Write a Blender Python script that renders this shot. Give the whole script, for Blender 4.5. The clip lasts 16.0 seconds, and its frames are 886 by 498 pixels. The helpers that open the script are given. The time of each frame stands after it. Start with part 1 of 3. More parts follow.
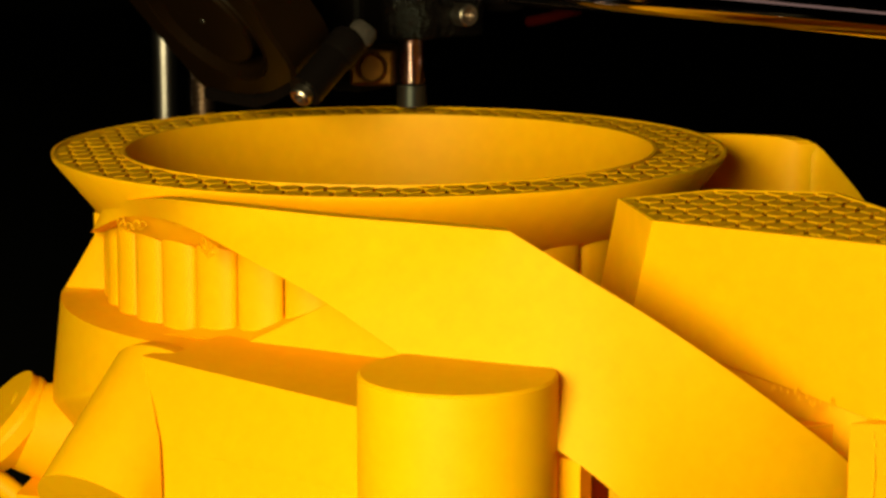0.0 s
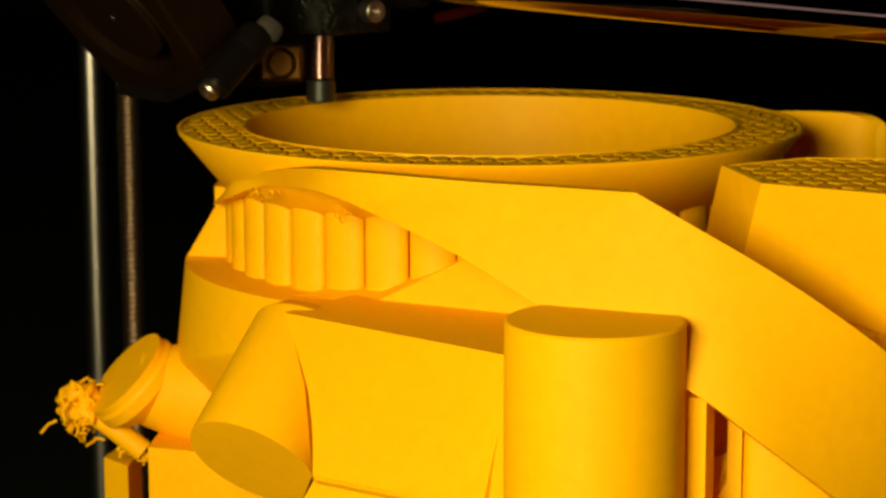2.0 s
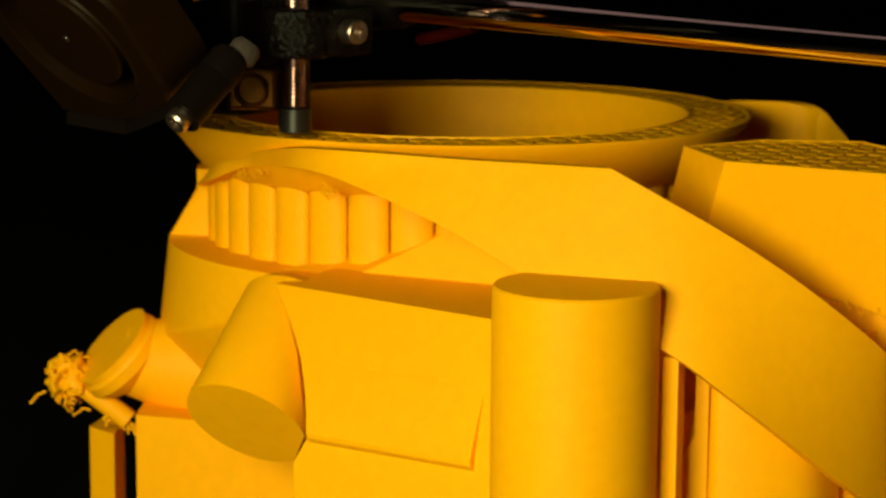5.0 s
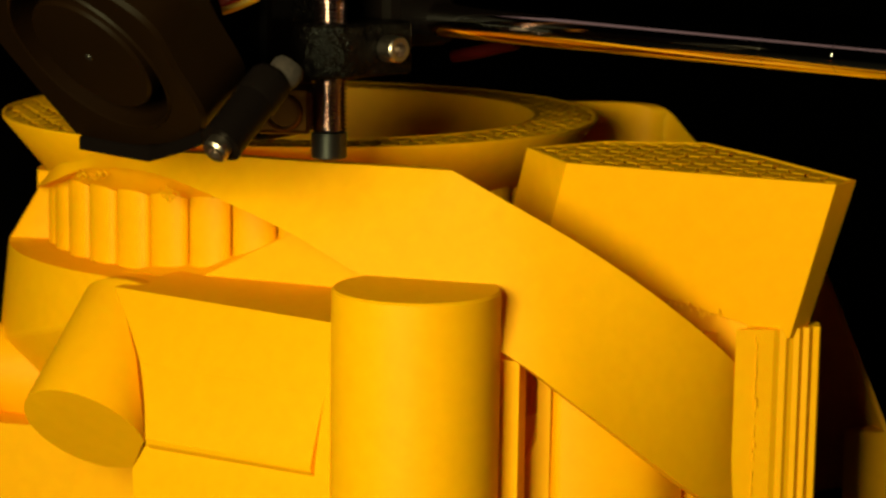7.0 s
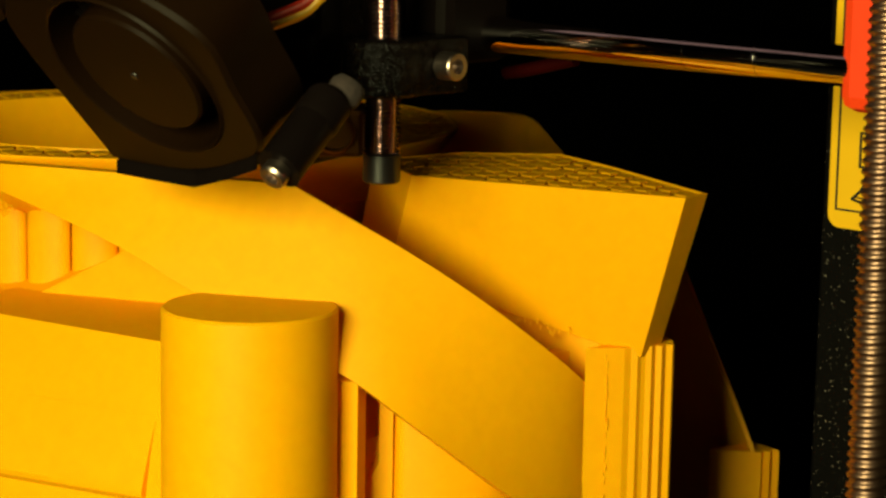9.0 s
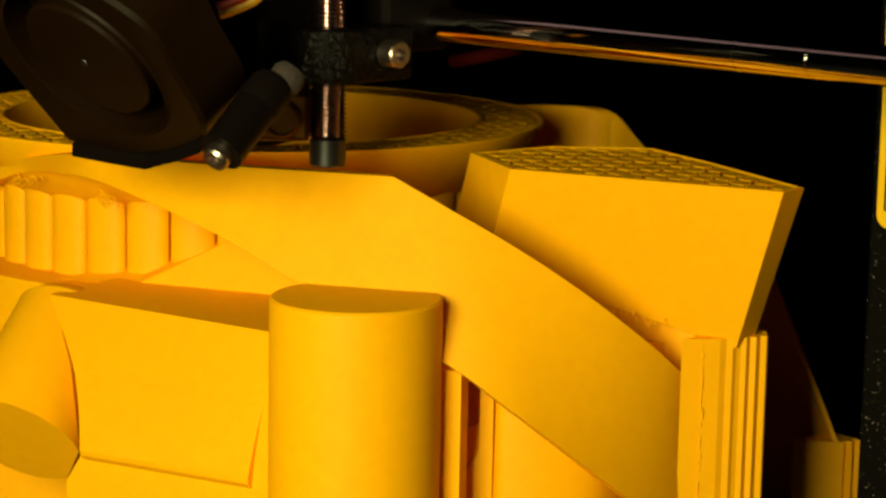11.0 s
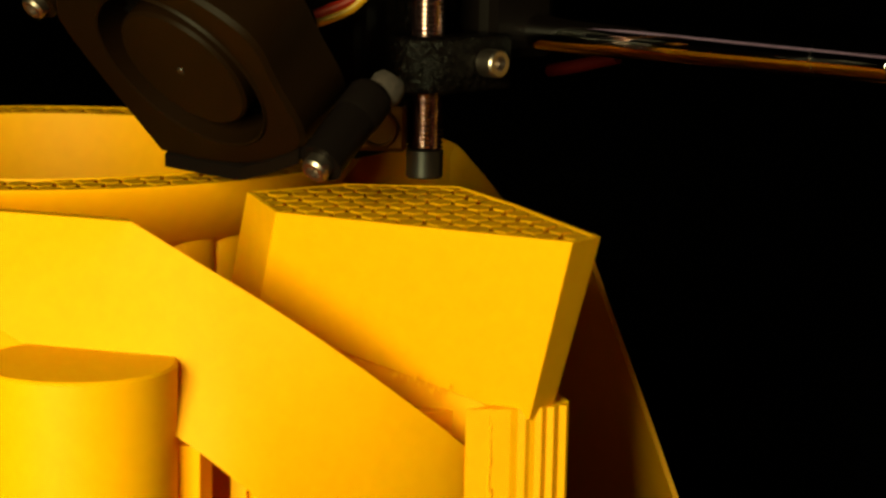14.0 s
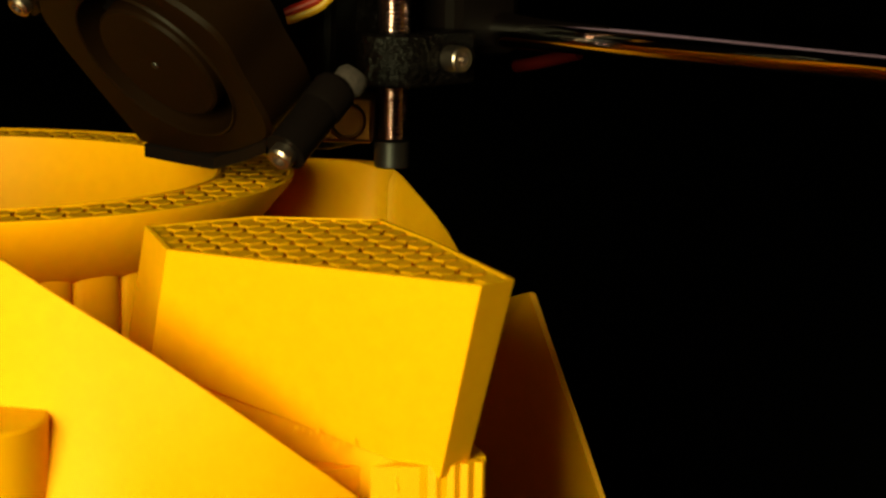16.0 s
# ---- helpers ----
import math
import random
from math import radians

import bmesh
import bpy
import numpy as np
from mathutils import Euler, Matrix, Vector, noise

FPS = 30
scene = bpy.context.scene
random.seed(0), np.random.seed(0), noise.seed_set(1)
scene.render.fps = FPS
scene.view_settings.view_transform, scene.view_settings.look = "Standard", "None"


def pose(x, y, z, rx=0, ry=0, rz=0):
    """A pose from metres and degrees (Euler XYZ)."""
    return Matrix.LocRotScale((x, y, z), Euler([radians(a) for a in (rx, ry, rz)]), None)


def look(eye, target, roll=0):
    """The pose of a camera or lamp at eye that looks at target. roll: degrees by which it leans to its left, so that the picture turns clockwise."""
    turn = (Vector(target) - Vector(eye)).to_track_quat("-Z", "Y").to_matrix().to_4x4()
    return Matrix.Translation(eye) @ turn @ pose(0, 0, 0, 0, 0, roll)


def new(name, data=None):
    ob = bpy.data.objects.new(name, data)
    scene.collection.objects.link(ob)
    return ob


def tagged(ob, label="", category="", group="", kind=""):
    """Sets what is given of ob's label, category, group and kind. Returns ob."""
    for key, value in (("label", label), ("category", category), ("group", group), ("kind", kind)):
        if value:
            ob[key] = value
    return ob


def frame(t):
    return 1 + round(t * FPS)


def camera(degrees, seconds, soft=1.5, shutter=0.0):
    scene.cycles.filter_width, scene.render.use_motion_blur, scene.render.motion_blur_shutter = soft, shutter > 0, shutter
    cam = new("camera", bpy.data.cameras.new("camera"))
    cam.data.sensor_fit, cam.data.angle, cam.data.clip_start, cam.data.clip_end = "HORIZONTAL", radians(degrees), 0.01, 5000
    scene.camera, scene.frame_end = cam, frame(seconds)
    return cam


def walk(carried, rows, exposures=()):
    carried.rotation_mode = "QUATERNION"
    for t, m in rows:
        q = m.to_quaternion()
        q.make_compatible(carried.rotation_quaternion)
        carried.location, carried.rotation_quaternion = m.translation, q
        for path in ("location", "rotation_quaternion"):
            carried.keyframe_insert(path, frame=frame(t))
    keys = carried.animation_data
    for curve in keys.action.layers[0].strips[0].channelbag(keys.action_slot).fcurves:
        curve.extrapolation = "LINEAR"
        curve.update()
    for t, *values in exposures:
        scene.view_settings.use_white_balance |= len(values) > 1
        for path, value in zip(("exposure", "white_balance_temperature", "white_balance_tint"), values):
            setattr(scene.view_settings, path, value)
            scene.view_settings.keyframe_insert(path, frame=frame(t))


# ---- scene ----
# ---------------------------------------------------------------- camera
CAMERA_ROWS = [
    (0, 0.3300, -0.2920, 0.2735, 79.785, 53.764, 0.011),
    (0.5, 0.3350, -0.2917, 0.2728, 79.866, 53.417, -0.049),
    (1, 0.3362, -0.2906, 0.2730, 79.810, 52.947, -0.092),
    (1.5, 0.3407, -0.2898, 0.2719, 79.949, 52.888, -0.104),
    (2, 0.3427, -0.2907, 0.2726, 79.855, 52.492, -0.123),
    (2.5, 0.3455, -0.2906, 0.2729, 79.828, 52.159, -0.132),
    (3, 0.3468, -0.2883, 0.2727, 79.808, 51.767, -0.041),
    (5.5, 0.3584, -0.2701, 0.2692, 80.197, 48.334, 0.615),
    (6, 0.3544, -0.2726, 0.2696, 80.149, 47.075, 0.739),
    (6.5, 0.3583, -0.2705, 0.2683, 80.336, 46.890, 0.736),
    (7, 0.3583, -0.2711, 0.2697, 80.216, 46.295, 0.838),
    (7.5, 0.3592, -0.2707, 0.2696, 80.261, 45.804, 0.949),
    (8, 0.3589, -0.2707, 0.2699, 80.254, 45.342, 0.973),
    (8.5, 0.3585, -0.2689, 0.2701, 80.229, 45.081, 1.079),
    (9, 0.3594, -0.2679, 0.2692, 80.362, 44.716, 1.033),
    (9.5, 0.3590, -0.2681, 0.2698, 80.303, 44.842, 1.086),
    (12, 0.3508, -0.2712, 0.2704, 80.215, 45.889, 1.178),
    (12.5, 0.3534, -0.2700, 0.2691, 80.363, 46.420, 1.222),
    (13, 0.3492, -0.2705, 0.2701, 80.181, 45.963, 1.210),
    (13.5, 0.3483, -0.2700, 0.2700, 80.232, 46.191, 1.144),
    (14, 0.3470, -0.2692, 0.2694, 80.336, 46.563, 1.149),
    (14.5, 0.3445, -0.2700, 0.2692, 80.392, 46.695, 1.106),
    (15, 0.3411, -0.2713, 0.2693, 80.471, 46.953, 1.155),
    (15.5, 0.3381, -0.2723, 0.2692, 80.485, 47.223, 1.143),
    (16, 0.3353, -0.2741, 0.2695, 80.481, 47.661, 0.993),
]
BED_ROWS = [(0, -0.0000), (0.5, 0.0131), (1, 0.0281), (1.5, 0.0434), (2, 0.0577), (2.5, 0.0717), (3, 0.0839), (3.2, 0.0883), (4.25, 0.1100), (5.3, 0.1185), (5.5, 0.1178), (6, 0.1152), (6.5, 0.1129), (7, 0.1101), (7.5, 0.1053), (8, 0.0978), (8.5, 0.0903), (9, 0.0849), (9.5, 0.0913), (9.7, 0.0967), (10.75, 0.1036), (11.8, 0.0810), (12, 0.0752), (12.5, 0.0604), (13, 0.0456), (13.5, 0.0295), (14, 0.0140), (14.5, -0.0008), (15, -0.0147), (15.5, -0.0261), (16, -0.0358)]
HEAD_ROWS = [(0, -0.0000), (0.5, -0.0070), (1, -0.0087), (1.5, -0.0083), (2, -0.0041), (2.5, 0.0028), (3, 0.0123), (3.2, 0.0166), (4.25, 0.0498), (5.3, 0.0880), (5.5, 0.0945), (6, 0.1107), (6.5, 0.1253), (7, 0.1404), (7.5, 0.1551), (8, 0.1683), (8.5, 0.1823), (9, 0.1824), (9.5, 0.1685), (9.7, 0.1629), (10.75, 0.1500), (11.8, 0.1561), (12, 0.1577), (12.5, 0.1617), (13, 0.1649), (13.5, 0.1635), (14, 0.1590), (14.5, 0.1522), (15, 0.1418), (15.5, 0.1304), (16, 0.1167)]
TOP = 0.2        # height of the newest printed layer above the table
cam = camera(21.79, 16.0, soft=2.6, shutter=0.5)
cam.data.dof.use_dof, cam.data.dof.focus_distance, cam.data.dof.aperture_fstop = True, 0.50, 38.0
walk(cam, [(t, pose(x, y, z, rx, 0, rz) @ pose(0, 0, 0, 0, 0, roll)) for t, x, y, z, rx, rz, roll in CAMERA_ROWS],
     exposures=[(0.0, 0.0), (16.0, 0.0)])

# ---------------------------------------------------------------- world and light
world = bpy.data.worlds.new("dark_room")
scene.world = world
world.use_nodes = True
world.node_tree.nodes["Background"].inputs[0].default_value = (1.0, 0.8, 0.6, 1)
world.node_tree.nodes["Background"].inputs[1].default_value = 0.002


def area_lamp(name, eye, target, width, height, watts, colour):
    data = bpy.data.lights.new(name, "AREA")
    data.shape, data.size, data.size_y, data.energy, data.color = "RECTANGLE", width, height, watts, colour
    lamp = new(name, data)
    lamp.matrix_world = look(eye, target)
    return lamp


area_lamp("desk_lamp_light", (0.245, -0.445, 0.305), (-0.035, 0.03, 0.175), 0.22, 0.22, 4.85, (1.0, 0.97, 0.45))
# unseen strip source high on the left, placed for the rod's highlight
area_lamp("rod_highlight_strip", (-0.72, -0.22, 0.95), (0.0, 0.10, 0.22), 1.10, 0.13, 0.10, (1.0, 0.66, 0.54))


# ---------------------------------------------------------------- materials
def material(name, colour, rough=0.5, metal=0.0, grain=0.0, scale=400.0, bump=0.0, dark=0.7, specular=0.5, layers=0.0, specks=0.0, waxy=0.0, relief_depth=0.0002):
    m = bpy.data.materials.new(name)
    m.use_nodes = True
    n, l = m.node_tree.nodes, m.node_tree.links
    bsdf = n["Principled BSDF"]
    bsdf.inputs["Roughness"].default_value = rough
    bsdf.inputs["Metallic"].default_value = metal
    bsdf.inputs["Specular IOR Level"].default_value = specular
    if waxy:
        bsdf.inputs["Subsurface Weight"].default_value = waxy
        bsdf.inputs["Subsurface Radius"].default_value = (1.0, 0.50, 0.10)
        bsdf.inputs["Subsurface Scale"].default_value = 0.0020
    coords = n.new("ShaderNodeTexCoord")
    fine = n.new("ShaderNodeTexNoise")
    fine.inputs["Scale"].default_value = scale
    fine.inputs["Detail"].default_value = 4.0
    l.new(coords.outputs["Object"], fine.inputs["Vector"])
    broad = n.new("ShaderNodeTexNoise")
    broad.inputs["Scale"].default_value = scale / 12
    broad.inputs["Detail"].default_value = 3.0
    l.new(coords.outputs["Object"], broad.inputs["Vector"])
    both = n.new("ShaderNodeMath")
    both.operation = "MULTIPLY"
    l.new(fine.outputs["Fac"], both.inputs[0])
    l.new(broad.outputs["Fac"], both.inputs[1])
    span = n.new("ShaderNodeMapRange")
    span.inputs["From Min"].default_value = 0.1
    span.inputs["From Max"].default_value = 0.42
    l.new(both.outputs[0], span.inputs["Value"])
    mix = n.new("ShaderNodeMix")
    mix.data_type = "RGBA"
    mix.inputs["A"].default_value = (*[c * (1 - grain * (1 - dark)) for c in colour], 1)
    mix.inputs["B"].default_value = (*colour, 1)
    l.new(span.outputs["Result"], mix.inputs["Factor"])
    l.new(mix.outputs["Result"], bsdf.inputs["Base Color"])
    if specks:
        flake = n.new("ShaderNodeTexNoise")
        flake.inputs["Scale"].default_value = 2200.0
        flake.inputs["Detail"].default_value = 0.0
        l.new(coords.outputs["Object"], flake.inputs["Vector"])
        gate = n.new("ShaderNodeMapRange")
        gate.inputs["From Min"].default_value = specks
        gate.inputs["From Max"].default_value = specks + 0.06
        l.new(flake.outputs["Fac"], gate.inputs["Value"])
        glint = n.new("ShaderNodeMix")
        glint.data_type = "RGBA"
        glint.inputs["B"].default_value = (0.35, 0.29, 0.25, 1)
        l.new(gate.outputs["Result"], glint.inputs["Factor"])
        l.new(mix.outputs["Result"], glint.inputs["A"])
        l.new(glint.outputs["Result"], bsdf.inputs["Base Color"])
    if bump or layers:
        relief = n.new("ShaderNodeBump")
        relief.inputs["Strength"].default_value = max(bump, layers)
        relief.inputs["Distance"].default_value = relief_depth
        if layers:
            wave = n.new("ShaderNodeTexWave")
            wave.bands_direction = "Z"
            wave.inputs["Scale"].default_value = 1000 / 0.62 / 2 / math.pi * 3.1
            wave.inputs["Distortion"].default_value = 0.4
            l.new(coords.outputs["Object"], wave.inputs["Vector"])
            add = n.new("ShaderNodeMath")
            add.operation = "MULTIPLY_ADD"
            l.new(fine.outputs["Fac"], add.inputs[0])
            add.inputs[1].default_value = 0.6
            l.new(wave.outputs["Fac"], add.inputs[2])
            l.new(add.outputs[0], relief.inputs["Height"])
        else:
            l.new(fine.outputs["Fac"], relief.inputs["Height"])
        l.new(relief.outputs["Normal"], bsdf.inputs["Normal"])
    return m


PLA = material("yellow_filament", (0.94, 0.404, 0.0002), 0.5, waxy=0.2, grain=0.25, scale=260, layers=0.10, specular=0.10)
PLA_INFILL = material("yellow_infill", (0.93, 0.400, 0.0002), 0.5, waxy=0.15, specular=0.10, grain=0.5, scale=700, bump=0.5, dark=0.7)
BLACK_PLASTIC = material("black_plastic", (0.0048, 0.0030, 0.0028), 0.46, specular=0.04, grain=0.5, scale=900, bump=0.18)
# black plastic, its base browned to carry yellow bounce from the print
FAN_BOUNCE_TINT = material("fan_bounce_tint", (0.0085, 0.0034, 0.0010), 0.42, specular=0.05, grain=0.4, scale=600, bump=0.12)
ROUGH_PRINT = material("black_printed_plastic", (0.0034, 0.0023, 0.0022), 0.16, specular=0.10, grain=0.6, scale=620, bump=1.0, relief_depth=0.0014)
STEEL = material("bright_steel", (0.46, 0.36, 0.32), 0.34, 1.0, grain=0.5, scale=400)
THREAD_STEEL = material("threaded_steel", (0.66, 0.50, 0.50), 0.14, 1.0, grain=0.3, scale=300)
POLISHED = material("polished_rod_steel", (0.68, 0.60, 0.62), 0.08, 1.0, grain=0.15, scale=120)
SATIN = material("satin_rod_steel", (0.46, 0.38, 0.40), 0.30, 1.0, grain=0.2, scale=120)
SCREW_STEEL = material("lead_screw_steel", (0.34, 0.20, 0.145), 0.38, 1.0, grain=0.5, scale=500, bump=0.2)
BRASS = material("oily_brass", (0.085, 0.032, 0.006), 0.45, 1.0, grain=0.7, scale=500, bump=0.3)
SENSOR_CAP = material("sensor_cap", (0.013, 0.0095, 0.0095), 0.38, grain=0.3, scale=500, bump=0.1)
RED_PLASTIC = material("red_printed_plastic", (0.80, 0.045, 0.006), 0.45, grain=0.3, scale=400, bump=0.2)
FRAME_BLACK = material("black_powder_coat", (0.0028, 0.0024, 0.0024), 0.5, specular=0.06, grain=0.4, scale=800, bump=0.6, specks=0.78)
STICKER = material("yellow_sticker", (0.82, 0.45, 0.006), 0.4, grain=0.15, scale=150)
INK = material("black_ink", (0.01, 0.01, 0.01), 0.5)
WIRE_RED = material("red_wire", (0.022, 0.0006, 0.0005), 0.6, specular=0.05)
WIRE_BRIGHT = material("bright_red_wire", (0.45, 0.02, 0.006), 0.45)
WIRE_YELLOW = material("yellow_wire", (0.75, 0.38, 0.01), 0.4)
FUZZ = material("grey_dust", (0.040, 0.024, 0.022), 0.9, grain=0.8, scale=900, bump=1.0, dark=0.1)
BED = material("bed_glass_black", (0.02, 0.02, 0.02), 0.3, grain=0.3)
WALL = material("dark_wall", (0.006, 0.006, 0.006), 0.9, grain=0.4, scale=20, specular=0.1)


# ---------------------------------------------------------------- mesh helpers
def part(name, bm, mat, parent=None, label="", smooth=None):
    bmesh.ops.recalc_face_normals(bm, faces=bm.faces)
    me = bpy.data.meshes.new(name)
    bm.to_mesh(me)
    bm.free()
    me.materials.append(mat)
    if smooth is not None:
        me.polygons.foreach_set("use_smooth", [True] * len(me.polygons))
        me.set_sharp_from_angle(angle=radians(smooth))
    ob = new(name, me)
    if parent:
        ob.parent = parent
    return tagged(ob, label)


def lathe(profile, around=96, start=0.0, turn=360.0, centre=(0, 0), bm=None, shape=None):
    """Revolves (radius, z) pairs; a closed profile makes a solid ring."""
    bm = bm or bmesh.new()
    full = abs(turn) >= 360
    count = around if full else around + 1
    rings = []
    for i in range(count):
        a = radians(start + turn * i / around)
        rings.append([bm.verts.new((centre[0] + (r if not shape else shape(r, z, a)) * math.cos(a),
                                    centre[1] + (r if not shape else shape(r, z, a)) * math.sin(a), z)) for r, z in profile])
    n = len(profile)
    for i in range(around):
        a, b = rings[i], rings[(i + 1) % count]
        for k in range(n - 1):
            bm.faces.new((a[k], b[k], b[k + 1], a[k + 1]))
    return bm


def basis(axis, hint=(0, 0, 1)):
    z = Vector(axis).normalized()
    x = Vector(hint).cross(z)
    if x.length < 1e-4:
        x = Vector((1, 0, 0)).cross(z)
    x.normalize()
    return Matrix((x, z.cross(x), z)).transposed()


def spun(profile, origin, axis, around=40, bm=None):
    """A turned solid along an axis: (radius, distance) pairs from the origin."""
    bm = bm or bmesh.new()
    m = basis(axis)
    o = Vector(origin)
    rings = []
    for i in range(around):
        a = 2 * math.pi * i / around
        rings.append([bm.verts.new(o + m @ Vector((r * math.cos(a), r * math.sin(a), d))) for r, d in profile])
    for i in range(around):
        a, b = rings[i], rings[(i + 1) % around]
        for k in range(len(profile) - 1):
            bm.faces.new((a[k], b[k], b[k + 1], a[k + 1]))
    for k in (0, -1):
        if profile[k][0] > 1e-6:
            bm.faces.new([r[k] for r in rings])
    return bm


def loft(rings, bm=None, closed=True, caps=True):
    """Skins a row of vertex loops of one length."""
    bm = bm or bmesh.new()
    vs = [[bm.verts.new(p) for p in ring] for ring in rings]
    n = len(rings[0])
    for a, b in zip(vs, vs[1:]):
        for k in range(n if closed else n - 1):
            bm.faces.new((a[k], a[(k + 1) % n], b[(k + 1) % n], b[k]))
    if caps and closed:
        bm.faces.new(vs[0])
        bm.faces.new(vs[-1])
    return bm


def prism(plan, low, high, bm=None):
    return loft([[(x, y, low) for x, y in plan], [(x, y, high) for x, y in plan]], bm)


def box(size, m, bm=None, bevel=0.0):
    own = bmesh.new()
    bmesh.ops.create_cube(own, size=1, matrix=m @ Matrix.Diagonal((*size, 1)))
    if bevel:
        bmesh.ops.bevel(own, geom=own.edges, offset=bevel, segments=2, affect="EDGES", profile=0.5)
    if bm is None:
        return own
    me = bpy.data.meshes.new("join")
    own.to_mesh(me)
    own.free()
    bm.from_mesh(me)
    bpy.data.meshes.remove(me)
    return bm


def tube(points, radius, around=8, bm=None):
    """A round strand along a polyline."""
    bm = bm or bmesh.new()
    pts = [Vector(p) for p in points]
    rings = []
    for i, p in enumerate(pts):
        way = pts[min(i + 1, len(pts) - 1)] - pts[max(i - 1, 0)]
        m = basis(way, (0.3, 0.2, 0.9))
        rings.append([p + m @ Vector((radius * math.cos(2 * math.pi * k / around), radius * math.sin(2 * math.pi * k / around), 0)) for k in range(around)])
    return loft(rings, bm)


def smooth_row(points, steps):
    """Points along a smooth curve through the given ones."""
    pts = [Vector(p) for p in points]
    out = []
    for i in range(len(pts) - 1):
        a, b, c, d = pts[max(i - 1, 0)], pts[i], pts[i + 1], pts[min(i + 2, len(pts) - 1)]
        for s in range(steps):
            u = s / steps
            out.append(0.5 * ((2 * b) + (c - a) * u + (2 * a - 5 * b + 4 * c - d) * u * u + (3 * b - a - 3 * c + d) * u ** 3))
    return out + [pts[-1]]


def thing(name, label, category, where=(0, 0, 0), group=""):
    ob = new(name)
    ob.location = where
    return tagged(ob, label, category, group)


# ---------------------------------------------------------------- the printed model
CX, CY = -0.1194, 0.0216          # axis of the round collar
OUTER, INNER = 0.0803, 0.0630
FOOT = -0.135                     # underside of the model below its newest layer
model = thing("printed_model", "half-finished bright yellow 3D print standing on a print bed", "3d print", (0, 0, TOP))


def honeycomb(inside, clamp, xs, ys, pitch=0.0052, wall=0.0010, depth=0.0011, turn=0.80, long=1.50):
    """Raised infill cells with open gaps between them, cut off by clamp()."""
    bm = bmesh.new()
    r = pitch / math.sqrt(3)
    ri = r - wall / math.sqrt(3)
    ct, st = math.cos(turn), math.sin(turn)
    n = int(max(xs[1] - xs[0], ys[1] - ys[0]) / pitch) + 8
    mx, my = sum(xs) / 2, sum(ys) / 2
    for i in range(-n, n):
        for j in range(-n, n):
            u, v = (i + 0.5 * (j % 2)) * pitch, j * pitch * 0.866 * long
            x, y = mx + u * ct - v * st, my + u * st + v * ct
            if not inside(x, y):
                continue
            lift = random.uniform(-0.00006, 0.00006)
            rim, low = [], []
            for k in range(6):
                a = math.pi / 6 + k * math.pi / 3
                wob = random.uniform(0.95, 1.05)
                hu, hv = math.cos(a), math.sin(a) * long
                q = clamp(x + ri * wob * (hu * ct - hv * st), y + ri * wob * (hu * st + hv * ct))
                rim.append(bm.verts.new((*q, -0.0002 + lift)))
                low.append(bm.verts.new((*clamp(*q, 0.0034), -depth)))
            bm.faces.new(rim)
            for k in range(6):
                e = (k + 1) % 6
                bm.faces.new((rim[k], rim[e], low[e], low[k]))
    return bm


def ring_inside(x, y):
    return INNER - 0.0008 < math.hypot(x - CX, y - CY) < OUTER + 0.0004


def ring_clamp(x, y, more=0.0):
    d = math.hypot(x - CX, y - CY)
    s = min(max(d, INNER + 0.0008), OUTER - 0.0010 - more) / d
    return CX + (x - CX) * s, CY + (y - CY) * s


part("collar", lathe([(INNER, 0), (INNER + 0.0009, 0.0001), (INNER + 0.0012, -0.0034), (OUTER - 0.0048, -0.0034), (OUTER - 0.0009, 0.0001), (OUTER, 0),
                      (OUTER - 0.0002, -0.0012), (0.0700, -0.0135), (0.0660, -0.0160), (0.0624, -0.0160), (0.0616, -0.0600), (0.0605, -0.1180), (0.0002, -0.1200), (0.0002, -0.1180),
                      (0.0590, -0.1160), (0.0600, -0.0600), (0.0614, -0.0150), (INNER, 0)], 160, centre=(CX, CY)),
     PLA, model, "flared round yellow collar with a smooth bowl inside", 40)
infill = part("collar_infill", honeycomb(ring_inside, ring_clamp, (CX - OUTER, CX + OUTER), (CY - OUTER, CY + OUTER)), PLA_INFILL, model, "open honeycomb infill in the collar's rim")
tagged(infill, kind="stuff")

# neck of flat rounded columns under the collar, each one a part
for k in range(36):
    a = radians(-177.6 + 9.8 * k)
    if -127 < -180 + 9.8 * k < 60:
        out, along = Vector((math.cos(a), math.sin(a), 0)), Vector((-math.sin(a), math.cos(a), 0))
        foot_z = -0.0344
        section = [out * (0.0660 + 0.0026 * math.cos(b)) + along * 0.0055 * math.sin(b) for b in [2 * math.pi * i / 24 for i in range(24)]]
        rings = [[Vector((CX + q.x, CY + q.y, zz)) for q in section] for zz in (-0.0130, foot_z)]
        part("column", loft(rings), PLA, model, "", 40)


def body_radius(r, z, a):
    d = math.degrees(a)
    d = (d + 180) % 360 - 180
    recess = max(0.0, min(1.0, (d + 124) / 4)) * max(0.0, min(1.0, (80 - d) / 4))
    if z > -0.0345:
        return r + (0.0622 - r) * recess
    crease = -0.0530 + (d + 103.4) * 0.00044        # the flank under this slanting line draws in
    if z < crease and -175 < d < -60:
        r = min(r, max(0.0640, 0.0825 - 0.62 * (crease - z)))
    return r


body_profile = [(0.0625, -0.0150), (0.0712, -0.0160), (0.0712, -0.0215), (0.0785, -0.0340), (0.0790, -0.0346)]
body_profile += [(0.0790 + 0.00009 * k, -0.0346 - 0.0008 * k) for k in range(1, 56)] + [(0.0800, -0.0830), (0.0830, FOOT), (0.0002, FOOT)]
part("body", lathe(body_profile, 240, centre=(CX, CY), shape=body_radius), PLA, model, "flaring round yellow body under the columns", 25)
